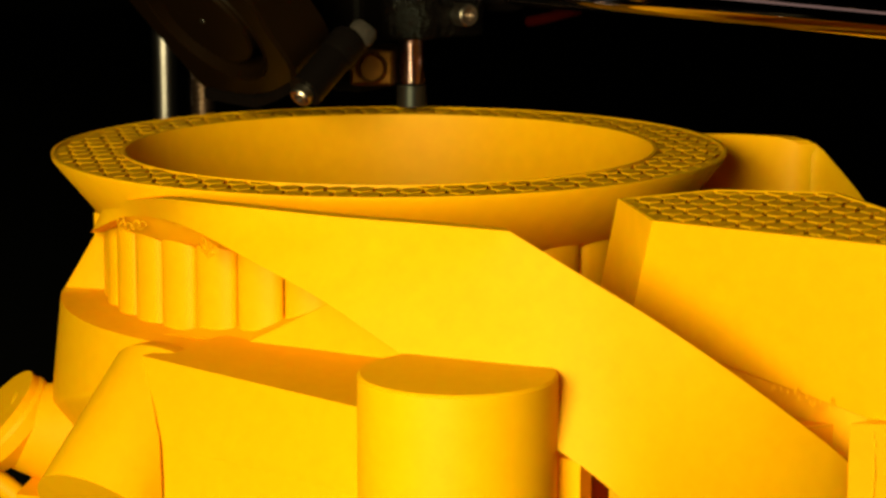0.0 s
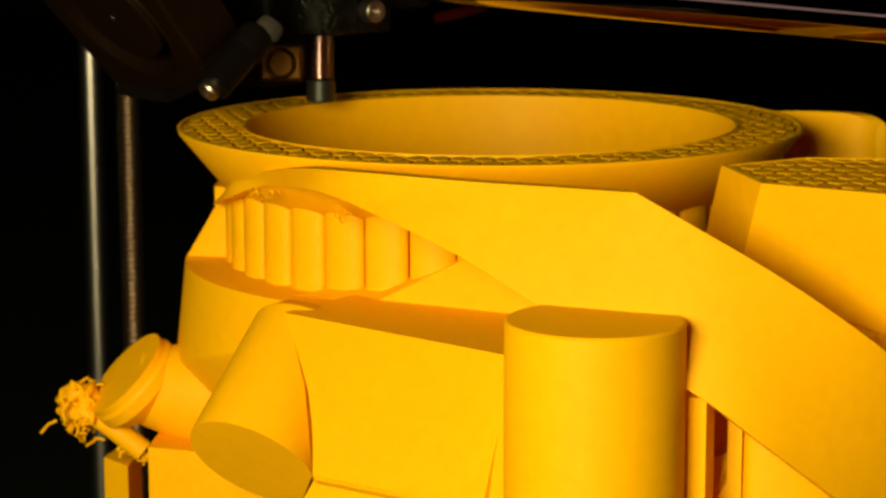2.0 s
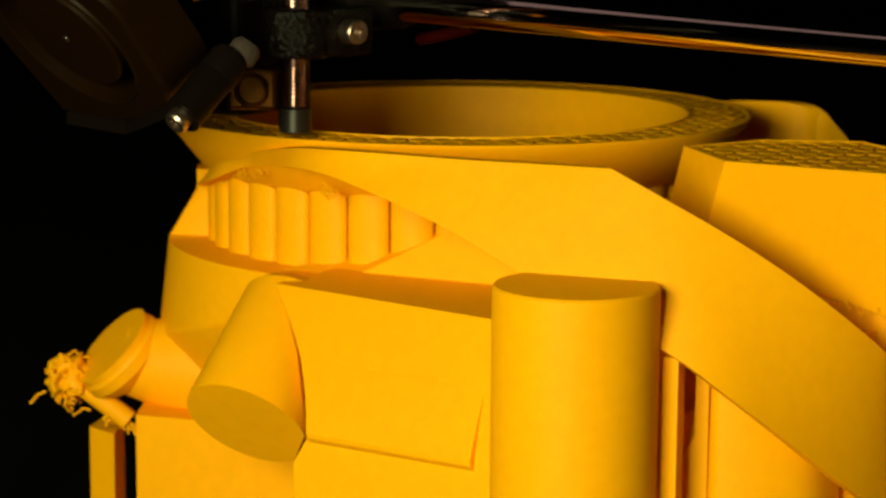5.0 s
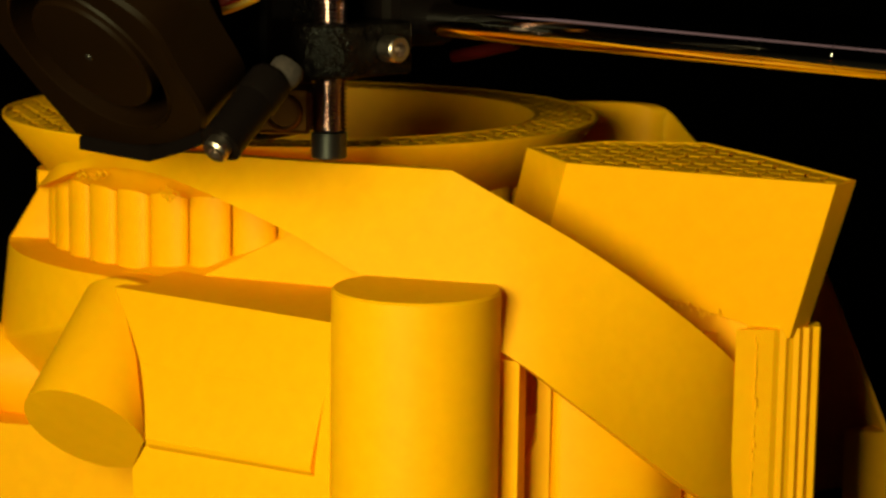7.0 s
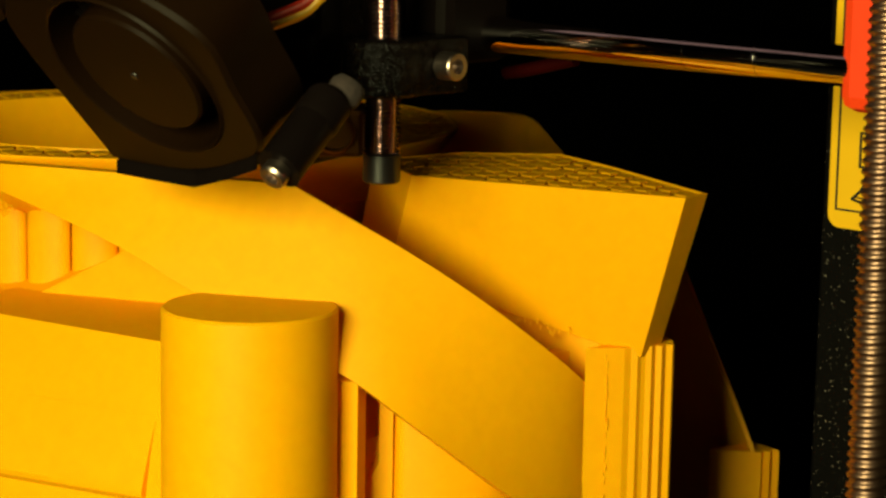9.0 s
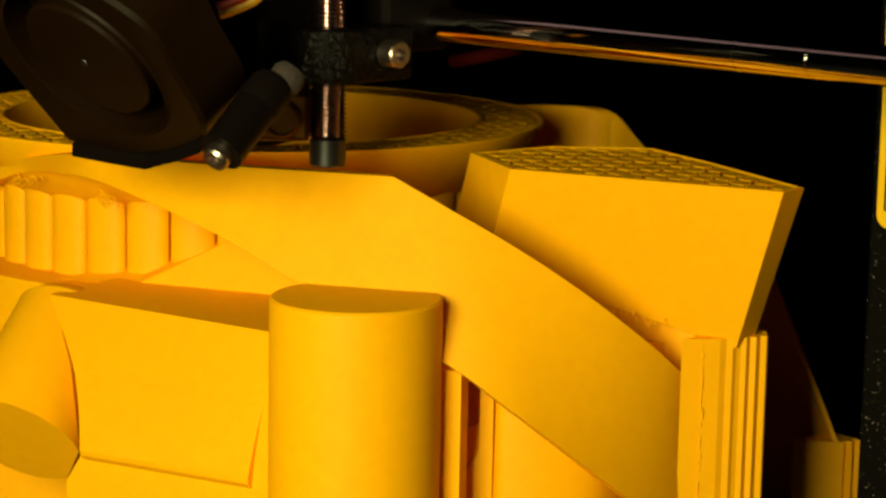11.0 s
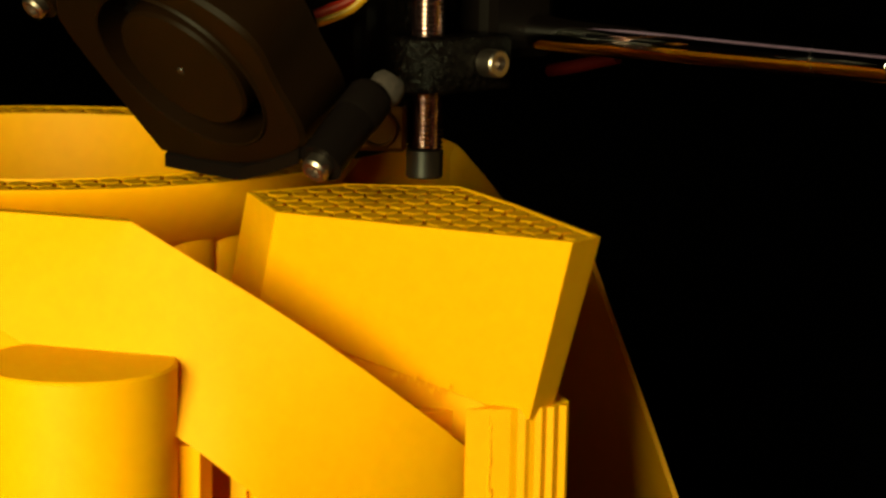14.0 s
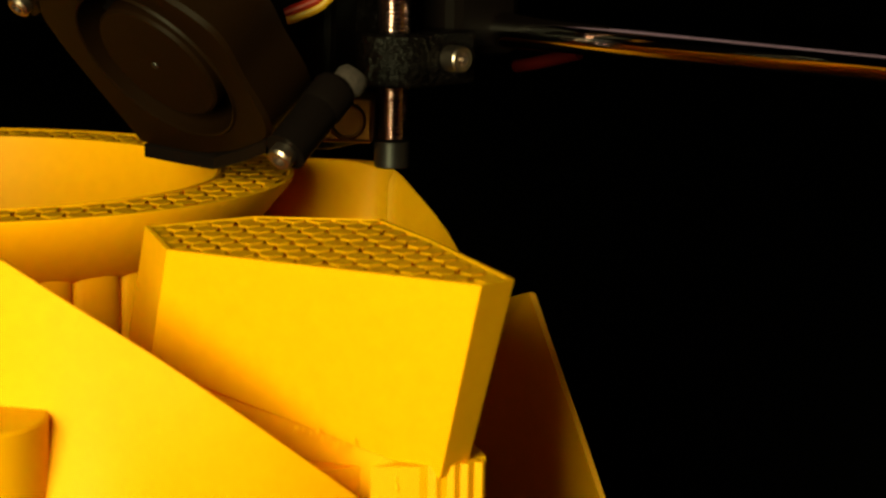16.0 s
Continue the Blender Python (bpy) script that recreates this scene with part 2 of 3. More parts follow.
# wing band in front: a curved strip that leans outwards
BAND_TOP = [(-0.1535, -0.0372, -0.0158), (-0.1332, -0.0492, -0.0112), (-0.1154, -0.0538, -0.0060), (-0.0880, -0.0590, -0.0014), (-0.0656, -0.0572, 0), (-0.0396, -0.0466, 0), (-0.0230, -0.0378, 0), (-0.0067, -0.0297, 0)]
BAND_EDGE = [(-0.0067, -0.0297, 0), (0.0055, -0.0243, -0.0062), (0.0166, -0.0177, -0.0127), (0.0264, -0.0098, -0.0203), (0.0338, 0.0009, -0.0298), (0.0375, 0.0158, -0.0418), (0.0340, 0.0300, -0.0530)]
BAND_LOW = [(-0.1560, -0.0400, -0.0200), (-0.1335, -0.0505, -0.0150), (-0.1160, -0.0525, -0.0097), (-0.0985, -0.0540, -0.0074), (-0.0760, -0.0585, -0.0062), (-0.0560, -0.0585, -0.0089), (-0.0343, -0.0529, -0.0155), (-0.0173, -0.0474, -0.0231), (0.0160, -0.0358, -0.0366), (0.0285, -0.0290, -0.0453), (0.0345, -0.0185, -0.0545), (0.0380, -0.0050, -0.0650), (0.0390, 0.0080, -0.0735), (0.0385, 0.0200, -0.0790)]


def sheet(top, low, thick, rows=8, bulge=0.0):
    """A curved plate between two edges of equal count, thickened towards the collar's axis."""
    bm = bmesh.new()
    rings = []
    for a, b in zip(top, low):
        front, back = [], []
        for k in range(rows + 1):
            u = k / rows
            p = a.lerp(b, u)
            out = Vector((p.x - CX, p.y - CY, 0)).normalized()
            p = p + out * bulge * 4 * u * (1 - u)
            front.append(p)
            back.append(p - out * thick)
        rings.append(front + back[::-1])
    return loft(rings, bm)


band_top = smooth_row(BAND_TOP, 4)[:-1] + smooth_row(BAND_EDGE, 4)
part("wing_band", sheet(band_top, smooth_row(BAND_LOW, 4), 0.004), PLA, model, "broad curved yellow wing that slopes down from the collar", 30)

# block with a sloping underside
BLOCK = [(0.0, 0.0), (0.0602, 0.0212), (0.0590, 0.0300), (0.0206, 0.0462), (-0.0045, 0.0550), (-0.0225, 0.0370), (-0.0252, 0.0128)]
BLOCK_LOW = [(-0.0103, 0.0034, -0.0236), (0.0456, 0.0259, -0.0371), (0.0446, 0.0330, -0.0371), (0.0100, 0.0450, -0.0330), (-0.0150, 0.0500, -0.0280), (-0.0320, 0.0370, -0.0236), (-0.0340, 0.0150, -0.0236)]


def polygon_tools(poly, inset):
    def signed(x, y, i):
        (ax, ay), (bx, by) = poly[i], poly[(i + 1) % len(poly)]
        d = math.hypot(bx - ax, by - ay)
        return ((bx - ax) * (y - ay) - (by - ay) * (x - ax)) / d, -(by - ay) / d, (bx - ax) / d

    def inside(x, y):
        return all(signed(x, y, i)[0] > -0.0012 for i in range(len(poly)))

    def clamp(x, y, more=0.0):
        for _ in range(3):
            for i in range(len(poly)):
                s, nx, ny = signed(x, y, i)
                if s < inset + more:
                    x, y = x + nx * (inset + more - s), y + ny * (inset + more - s)
        return x, y
    return inside, clamp


block_in, block_clamp = polygon_tools(BLOCK, 0.0008)
inner = [polygon_tools(BLOCK, 0.0009)[1](x, y) for x, y in BLOCK]
part("block", loft([[polygon_tools(BLOCK, 0.0030)[1](x, y) + (-0.003,) for x, y in BLOCK], [(x, y, 0.0001) for x, y in inner], [(x, y, 0) for x, y in BLOCK], BLOCK_LOW]), PLA, model, "wedge-shaped yellow block with crisp edges")
base_top = [(x * 0.90 + 0.0005, y * 0.90 + 0.0042, z + 0.002) for x, y, z in BLOCK_LOW]
part("block_base", loft([base_top, [(x, y, FOOT) for x, y, z in base_top]]), PLA, model, "recessed yellow base under the block")
tagged(part("block_infill", honeycomb(block_in, block_clamp, (-0.0252, 0.0602), (0, 0.055)), PLA_INFILL, model, "open honeycomb infill on the block"), kind="stuff")

# upright cylinder, half sunk into the wing
part("upright_cylinder", spun([(0.0002, -0.0230), (0.0179, -0.0230), (0.0184, -0.0235), (0.0184, FOOT)], (0.0016, -0.0480, 0), (0, 0, 1), 96), PLA, model, "", 30)

# sloping shelf between the tilted and the upright cylinder, with a bulge that ends in a slot
SLOPE_OUT = Vector((0.286, -0.958, 0))
shelf_top = (Vector((-0.0830, -0.0670, -0.0330)), Vector((-0.0040, -0.0522, -0.0330)))
shelf_low = (Vector((-0.0592, -0.0744, -0.0638)), Vector((-0.0090, -0.0594, -0.0638)))


def shelf_ring(u, bulge, rows=16):
    top, low = shelf_top[0].lerp(shelf_top[1], u), shelf_low[0].lerp(shelf_low[1], u)
    along = Vector((0.958, 0.286, 0)) * (1 - u) ** 3
    first = 5 if bulge else 0
    ring = [top.lerp(low, first / rows) - SLOPE_OUT * 0.045]
    for k in range(first, rows + 1):
        v = k / rows
        proud = bulge * max(0.0, (v - 0.42) / 0.58) ** 1.2 - (0.0024 * max(0.0, 0.55 - v) if bulge else 0.0)
        ring.append(top.lerp(low, v) + SLOPE_OUT * (0.0016 * math.sin(math.pi * v) + proud) + along * 0.0036 * math.sin(math.pi * v))
    if bulge:
        ring += [low + SLOPE_OUT * bulge * 0.85 + Vector((0, 0, -0.0012)), low + SLOPE_OUT * 0.0002 + Vector((0, 0, -0.0026))]
    else:
        ring += [low + SLOPE_OUT * 0.0010 - along * 0.0045 + Vector((0, 0, -0.0080)), Vector((low.x, low.y, FOOT)) + SLOPE_OUT * 0.0020]
    last = ring[-1] - SLOPE_OUT * 0.045
    return ring + [last]


part("shelf", loft([shelf_ring(u / 12, 0.0) for u in range(13)]), PLA, model, "flat-topped yellow shelf with a sloping front", 30)
part("shelf_bulge", loft([shelf_ring(0.86 * u / 12, 0.0019) for u in range(13)]), PLA, model, "", 30)

# tilted cylinder with a flat end
view_r, view_u, view_v = Vector((0.69, 0.724, 0)), Vector((-0.123, 0.117, 0.985)), Vector((0.714, -0.68, 0.17))
tilt_way = (0.83 * (-0.36 * view_r - 0.93 * view_u) + 0.56 * view_v).normalized()
part("tilted_cylinder", spun([(0.0085, -0.0385), (0.0120, -0.0370), (0.0146, -0.034), (0.0155, 0)], (-0.0803, -0.0778, -0.0655), tilt_way, 64), PLA, model, "", 30)
disk_way = (0.85 * (-0.72 * view_r + 0.70 * view_u) + 0.4 * view_v).normalized()
boss_c = Vector((-0.1660, -0.0615, -0.0630))
part("side_boss", spun([(0.0100, -0.010), (0.0134, -0.006), (0.0134, -0.003), (0.0128, -0.002), (0.0128, 0)], boss_c, disk_way, 48), PLA, model, "", 30)
part("boss_arm", spun([(0.0095, 0), (0.0150, 0.018), (0.0190, 0.050)], boss_c - disk_way * 0.0060, Vector((0.62, 0.78, -0.10)), 48), PLA, model, "", 30)


# support material under the block
def support(name, plan, high, label):
    return part(name, prism(plan, FOOT, high), PLA, model, label)


support("support_column", [(0.038, 0.0163), (0.0412, 0.0203), (0.0434, 0.0231), (0.0439, 0.0246), (0.0450, 0.0256), (0.0450, 0.0268), (0.0454, 0.0278), (0.0464, 0.0286), (0.0462, 0.0302), (0.0473, 0.0310), (0.0470, 0.0328), (0.0480, 0.0338), (0.0478, 0.0346), (0.0450, 0.0350), (0.0455, 0.0370), (0.0300, 0.0460), (-0.0050, 0.0530), (0.0000, 0.0300), (0.0390, 0.0240)], -0.0350, "pleated yellow support column under the block")
support("support_rib", [(0.0120, -0.0340), (0.0172, -0.0317), (0.0145, -0.0268), (0.0090, -0.0290)], -0.0390, "")
support("support_rib", [(0.0116, -0.0200), (0.0138, -0.0180), (0.0100, -0.0140), (0.0080, -0.0160)], -0.0400, "")

# lower tier of the body with a ledge
def uv(u, v):
    return (u * 0.70 + v * 0.714, u * 0.714 - v * 0.70)


support("lower_tier", [(-0.1475, -0.0658), (-0.0700, -0.0162), (-0.0700, 0.0600), (-0.1500, 0.0200), (-0.1930, -0.0255)], -0.0782, "")
support("core", [(-0.05, -0.005), (0.000, -0.010), (0.024, 0.008), (0.030, 0.028), (-0.010, 0.050), (-0.06, 0.055)], -0.0380, "")
shoulder_face = [(-0.0820, -0.0419, -0.0334), (-0.0600, -0.0317, -0.0209), (-0.0480, -0.0261, -0.0149), (-0.0395, -0.0222, -0.0286), (-0.0471, -0.0258, -0.0336), (-0.0471, -0.0258, -0.0396), (-0.0820, -0.0419, -0.0394)]
part("shoulder", loft([shoulder_face, [(x - 0.004, y + 0.009, z) for x, y, z in shoulder_face]]), PLA, model, "slanting yellow facet under the wing")
recess_floor = [(-0.1040, -0.0500, -0.0344), (-0.0820, -0.0419, -0.0333), (-0.0600, -0.0317, -0.0208), (-0.0660, -0.0197, -0.0204), (-0.0740, -0.0200, -0.0245), (-0.0900, -0.0320, -0.0300)]
part("recess_floor", loft([recess_floor, [(x - 0.002, y + 0.004, z - 0.006) for x, y, z in recess_floor]]), PLA, model)
foot_plan = ((0.0085, -0.0222, -0.0660), (0.0118, -0.0195, -0.0590), (0.0090, -0.0150, -0.0540), (0.0055, -0.0180, -0.0560))
part("support_foot", loft([list(foot_plan), [(x, y, FOOT) for x, y, z in foot_plan]]), PLA, model)
# rough seam of small blobs down the front of the support column
seam = bmesh.new()
seam_seed = random.Random(11)
z = -0.0370
while z > -0.1050:
    high = seam_seed.uniform(0.0004, 0.0016)
    at = Matrix.Translation((0.0411 + seam_seed.gauss(0, 0.00012), 0.0200 + seam_seed.gauss(0, 0.00012), z)) @ Matrix.Diagonal((0.00022, 0.00022, high, 1))
    bmesh.ops.create_icosphere(seam, subdivisions=1, radius=1.0, matrix=at)
    z -= high + abs(seam_seed.gauss(0.0006, 0.0012))
tagged(part("rough_seam", seam, PLA, model, "rough seam of small yellow blobs", 60), kind="stuff")
wall_top = smooth_row([(0.0130, -0.0165, -0.0400), (0.0160, -0.0165, -0.0420), (0.0230, -0.0100, -0.0490), (0.0285, 0.0000, -0.0590), (0.0270, 0.0120, -0.066)], 4)
part("inner_wall", sheet(wall_top, [Vector((p.x + 0.004, p.y - 0.003, FOOT)) for p in wall_top], 0.004), PLA, model, "", 30)
support("side_column", [uv(-0.1675, -0.080), uv(-0.1590, -0.072), uv(-0.1600, -0.090), uv(-0.1660, -0.094)], -0.0870, "")

# loose strands of failed filament
strand_seed = random.Random(7)
strands = bmesh.new()
for k in range(60):
    base = Vector((-0.1752, -0.0697, -0.0730)) + Vector((strand_seed.gauss(0, 0.0027), strand_seed.gauss(0, 0.0027), strand_seed.gauss(0, 0.0036)))
    pts, way = [base], Vector((strand_seed.uniform(-1, 1), strand_seed.uniform(-1, 1), strand_seed.uniform(-1, 0.6))).normalized() * 0.0012
    for _ in range(5):
        way = (way + Vector((strand_seed.uniform(-1, 1), strand_seed.uniform(-1, 1), strand_seed.uniform(-1.1, 0.7))) * 0.0010).normalized() * 0.0012
        pts.append(pts[-1] + way)
    tube(pts, 0.0004, 5, strands)
for k in range(26):
    base = Vector((-0.1680, -0.0625, -0.0800)).lerp(Vector((-0.1625, -0.0570, -0.0850)), strand_seed.random())
    pts = [base]
    for _ in range(4):
        pts.append(pts[-1] + Vector((strand_seed.uniform(-0.001, 0.001), strand_seed.uniform(-0.001, 0.001), strand_seed.uniform(-0.0018, 0.0004))))
    tube(pts, 0.0004, 5, strands)
lump = bmesh.new()
bmesh.ops.create_icosphere(lump, subdivisions=4, radius=0.0056, matrix=pose(-0.1752, -0.0697, -0.0720))
for vert in lump.verts:
    vert.co += vert.normal * 0.0034 * noise.noise(vert.co * 480)
part("filament_lump", lump, PLA, model, "", 60)
tagged(part("loose_strand_tangle", strands, PLA, model, "tangled loose yellow filament strands", 60), kind="stuff")
stub = tube(smooth_row([(-0.1760, -0.0710, -0.0715), (-0.1705, -0.0655, -0.0760), (-0.1630, -0.0580, -0.0840)], 4), 0.0030, 10)
part("drooping_stub", stub, PLA, model, "", 60)
curls = bmesh.new()
for base in ((0.0200, 0.0150, -0.0312), (0.0225, 0.0160, -0.0318), (0.0250, 0.0168, -0.0322), (0.0280, 0.0180, -0.0328), (0.0310, 0.0192, -0.0334), (-0.0870, -0.0480, -0.0125), (-0.0835, -0.0485, -0.0135), (-0.1080, -0.0520, -0.0110), (-0.1150, -0.0520, -0.0112)):
    for k in range(3):
        o = Vector(base) + Vector((strand_seed.gauss(0, 0.0012), -0.0008, strand_seed.gauss(0, 0.0005)))
        size = 0.45 if base[0] > 0 else 1.0
        pts = [o + Vector((0.0013 * math.cos(a * 0.9), -0.0006 * a / 6, 0.0011 * math.sin(a))) for a in range(7)] if base[0] < 0 else \
            [o + Vector((0.0003 * a * size, -0.0003 * a * size, 0.0004 * math.sin(a * 1.3))) for a in range(5)]
        tube(pts, 0.00016, 5, curls)
tagged(part("filament_curl_tuft", curls, PLA, model, "thin curled yellow filament hairs", 60), kind="stuff")

# far wing and fin
hill_top = smooth_row([(-0.0980, 0.1000, -0.001), (-0.0850, 0.1035, 0), (-0.0710, 0.1078, -0.0003), (-0.0662, 0.1132, -0.0066), (-0.0600, 0.1210, -0.0199), (-0.0565, 0.1270, -0.04)], 4)
hill_low = smooth_row([(-0.1000, 0.0900, -0.03), (-0.0850, 0.0900, -0.04), (-0.0650, 0.0950, -0.05), (-0.0550, 0.1000, -0.06), (-0.0500, 0.1100, -0.07), (-0.0500, 0.1200, -0.08)], 4)
part("far_wing", sheet(hill_top, hill_low, -0.004), PLA, model, "", 30)
fin_top = [Vector(p) for p in ((-0.0460, 0.0840, -0.036), (-0.0370, 0.0920, -0.033), (-0.0280, 0.1000, -0.0270), (-0.0172, 0.1082, -0.0226))] + smooth_row([(-0.0168, 0.1084, -0.0230), (-0.0005, 0.1074, -0.0500), (0.0160, 0.1063, -0.0779)], 6)
fin_low = smooth_row([(-0.0900, 0.1100, -0.09), (-0.0800, 0.1150, -0.10), (-0.0600, 0.1250, -0.11), (-0.0350, 0.1300, -0.11), (-0.0050, 0.1320, -0.10)], 4)
part("rear_fin", sheet(fin_top, [fin_low[min(int(i * 17 / 16.0), 16)] for i in range(17)], -0.0013), PLA, model, "", 30)
support("support_column", [(0.0080, 0.1000), (0.0183, 0.1079), (0.0170, 0.1095), (0.0195, 0.1100), (0.0175, 0.1120), (0.0200, 0.1130), (0.0100, 0.1150)], -0.0780, "pleated yellow support column under the rear fin")

# print bed under the model
bed = thing("print_bed", "flat black heated print bed under the yellow model", "print bed", (0, 0, TOP))
part("bed_plate", box((0.30, 0.30, 0.006), pose(-0.06, 0.02, FOOT - 0.003), bevel=0.001), BED, bed)

# ---------------------------------------------------------------- the print head
head = thing("printer_carriage", "black printer carriage with blower fan and threaded sensor", "printer carriage", (0, 0, TOP))
PX, PY = -0.1712, 0.0649
part("sensor_cap", spun([(0.0002, 0.0015), (0.0037, 0.0015), (0.0040, 0.0019), (0.0040, 0.0074), (0.0002, 0.0074)], (PX, PY, 0), (0, 0, 1), 40), SENSOR_CAP, head, "black plastic sensor tip", 30)
thread = [(0.0002, 0.0075)]
z = 0.0076
while z < 0.075:
    thread += [(0.00335, z), (0.00352, z + 0.00018), (0.00385, z + 0.00036), (0.00397, z + 0.00050), (0.00385, z + 0.00064), (0.00352, z + 0.00082)]
    z += 0.00100
part("threaded_barrel", spun(thread + [(0.0002, z)], (PX, PY, 0), (0, 0, 1), 48), THREAD_STEEL, head, "shiny threaded metal sensor barrel", 70)
clamp_bm = spun([(0.0002, 0.0200), (0.0078, 0.0200), (0.0084, 0.0206), (0.0084, 0.0314), (0.0078, 0.0320), (0.0002, 0.0320)], (PX, PY, 0), (0, 0, 1), 40)
box((0.016, 0.018, 0.012), pose(PX - 0.001, PY + 0.010, 0.026), clamp_bm, 0.001)
box((0.012, 0.030, 0.036), pose(PX - 0.018, PY + 0.012, 0.036), clamp_bm, 0.002)
part("sensor_clamp", clamp_bm, ROUGH_PRINT, head, "rough black printed sensor clamp", 40)
screw_bm = spun([(0.0030, -0.004), (0.0030, 0.0000), (0.0027, 0.0004), (0.0016, 0.0004), (0.0015, -0.0014), (0.0002, -0.0014)], (-0.1600, 0.0756, 0.0262), (1, 0, 0), 32)
part("clamp_screw", screw_bm, STEEL, head, "steel socket-head clamp screw", 30)

fan_c = Vector((-0.176, 0.0035, 0.0269))
fan_n = (0.44 * view_v + 0.9 * (-0.57 * view_r - 0.82 * view_u)).normalized()
fan_1 = (0.82 * view_r - 0.57 * view_u).normalized()
fan_1 = (fan_1 - fan_n * fan_1.dot(fan_n)).normalized()
fan_2 = fan_n.cross(fan_1)
if fan_2.z > 0:
    fan_2 = -fan_2


def on_fan(x, y, d):
    return fan_c + fan_1 * x + fan_2 * y + fan_n * d


outline = [(-0.030, 0.0084), (-0.0248, 0.0178), (0.0020, 0.0374), (0.0182, 0.0200), (0.0285, -0.0040), (0.0185, -0.0190), (0.0088, -0.0284), (-0.0091, -0.0262), (-0.0220, -0.0180), (-0.0295, -0.0050)]
edge = [Vector((x, y, 0)) for x, y in outline]
edge = smooth_row(edge[2:] + edge[:3], 8)[:-1]          # from the outlet corner round and back
ring = [(p.x, p.y) for p in edge]
inlet = []
for x, y in ring:
    d = math.hypot(x, y)
    inlet.append((0.0198 * x / d, 0.0198 * y / d))
levels = [[on_fan(x, y, -0.0150) for x, y in ring], [on_fan(x, y, -0.0010) for x, y in ring], [on_fan(x * 0.97, y * 0.97, 0.0) for x, y in ring],
          [on_fan(x * 1.04, y * 1.04, 0.0) for x, y in inlet], [on_fan(x * 1.02, y * 1.02, 0.0006) for x, y in inlet], [on_fan(x, y, 0.0003) for x, y in inlet],
          [on_fan(x * 0.97, y * 0.97, -0.0110) for x, y in inlet], [on_fan(x * 0.2, y * 0.2, -0.0110) for x, y in inlet]]
fan = part("fan_housing", loft(levels), FAN_BOUNCE_TINT, head, "black blower housing with a round inlet", 30)
rings = []
for r, d in ((0.0150, -0.0109), (0.0150, -0.0010), (0.0144, -0.0003), (0.0020, 0.0000)):
    rings.append([on_fan(r * math.cos(2 * math.pi * k / 64), r * math.sin(2 * math.pi * k / 64), d) for k in range(64)])
hub = part("impeller_hub", loft(rings), FAN_BOUNCE_TINT, fan, "matt black impeller hub", 30)
part("hub_pin", loft([[on_fan(r * math.cos(math.pi * k / 8), r * math.sin(math.pi * k / 8), d) for k in range(16)] for r, d in ((0.0009, 0.0), (0.0008, 0.0002), (0.0003, 0.0003))]), SENSOR_CAP, fan, "", 30)
for k in range(30):
    a = 2 * math.pi * k / 30
    c1, s1, c2, s2 = math.cos(a), math.sin(a), math.cos(a + 0.10), math.sin(a + 0.10)
    blade = loft([[on_fan(0.0152 * c1, 0.0152 * s1, -0.0108), on_fan(0.0152 * c1, 0.0152 * s1, -0.0065), on_fan(0.0185 * c2, 0.0185 * s2, -0.0065), on_fan(0.0185 * c2, 0.0185 * s2, -0.0108)],
                  [on_fan(0.0152 * c1 - 0.0003 * s1, 0.0152 * s1 + 0.0003 * c1, -0.0108), on_fan(0.0152 * c1 - 0.0003 * s1, 0.0152 * s1 + 0.0003 * c1, -0.0065),
                   on_fan(0.0185 * c2 - 0.0003 * s2, 0.0185 * s2 + 0.0003 * c2, -0.0065), on_fan(0.0185 * c2 - 0.0003 * s2, 0.0185 * s2 + 0.0003 * c2, -0.0108)]])
    part("fan_blade", blade, BLACK_PLASTIC, fan)
lip = []
for x, y in ((0.0030, 0.0362), (0.0120, 0.0270), (0.0190, 0.0195), (0.0240, 0.0080), (0.0282, -0.0030)):
    p = on_fan(x, y, 0.0004)
    q = on_fan(x * 0.9, y * 0.9, -0.012)
    lip.append([p, q, q - Vector((0, 0, 0.0026)), p - Vector((0, 0, 0.0026))])
part("fan_tab", spun([(0.0042, 0), (0.0042, 0.0100)], on_fan(-0.0335, 0.0150, -0.0110), fan_n, 24), FAN_BOUNCE_TINT, fan, "", 30)
part("fan_screw", spun([(0.0026, 0), (0.0027, 0.0018), (0.0022, 0.0024), (0.0013, 0.0024), (0.0012, 0.0010), (0.0002, 0.0010)], on_fan(-0.0335, 0.0150, -0.0010), fan_n, 24), STEEL, fan, "steel fan screw", 30)
part("outlet_lip", loft(lip), BLACK_PLASTIC, fan, "thin black outlet lip")

knuckle_a, knuckle_b = Vector((-0.1505, 0.0315, 0.0230)), Vector((-0.1480, 0.0160, 0.0108))
collar_a = knuckle_b.lerp(knuckle_a, 0.98)
part("knuckle_collar", spun([(0.0040, 0), (0.0047, 0.0006), (0.0048, 0.0060), (0.0046, 0.0068)], collar_a, knuckle_b - knuckle_a, 32), BLACK_PLASTIC, head, "", 30)
part("fan_knuckle", spun([(0.0042, 0), (0.0045, 0.001), (0.0045, (knuckle_b - knuckle_a).length - 0.001), (0.0046, (knuckle_b - knuckle_a).length)], knuckle_a, knuckle_b - knuckle_a, 32), BLACK_PLASTIC, head, "", 30)
part("knuckle_screw", spun([(0.0027, 0), (0.0028, 0.0022), (0.0024, 0.0028), (0.0014, 0.0028), (0.0013, 0.0012), (0.0002, 0.0012)], knuckle_b, knuckle_b - knuckle_a, 28), STEEL, head, "steel socket-head screw", 30)

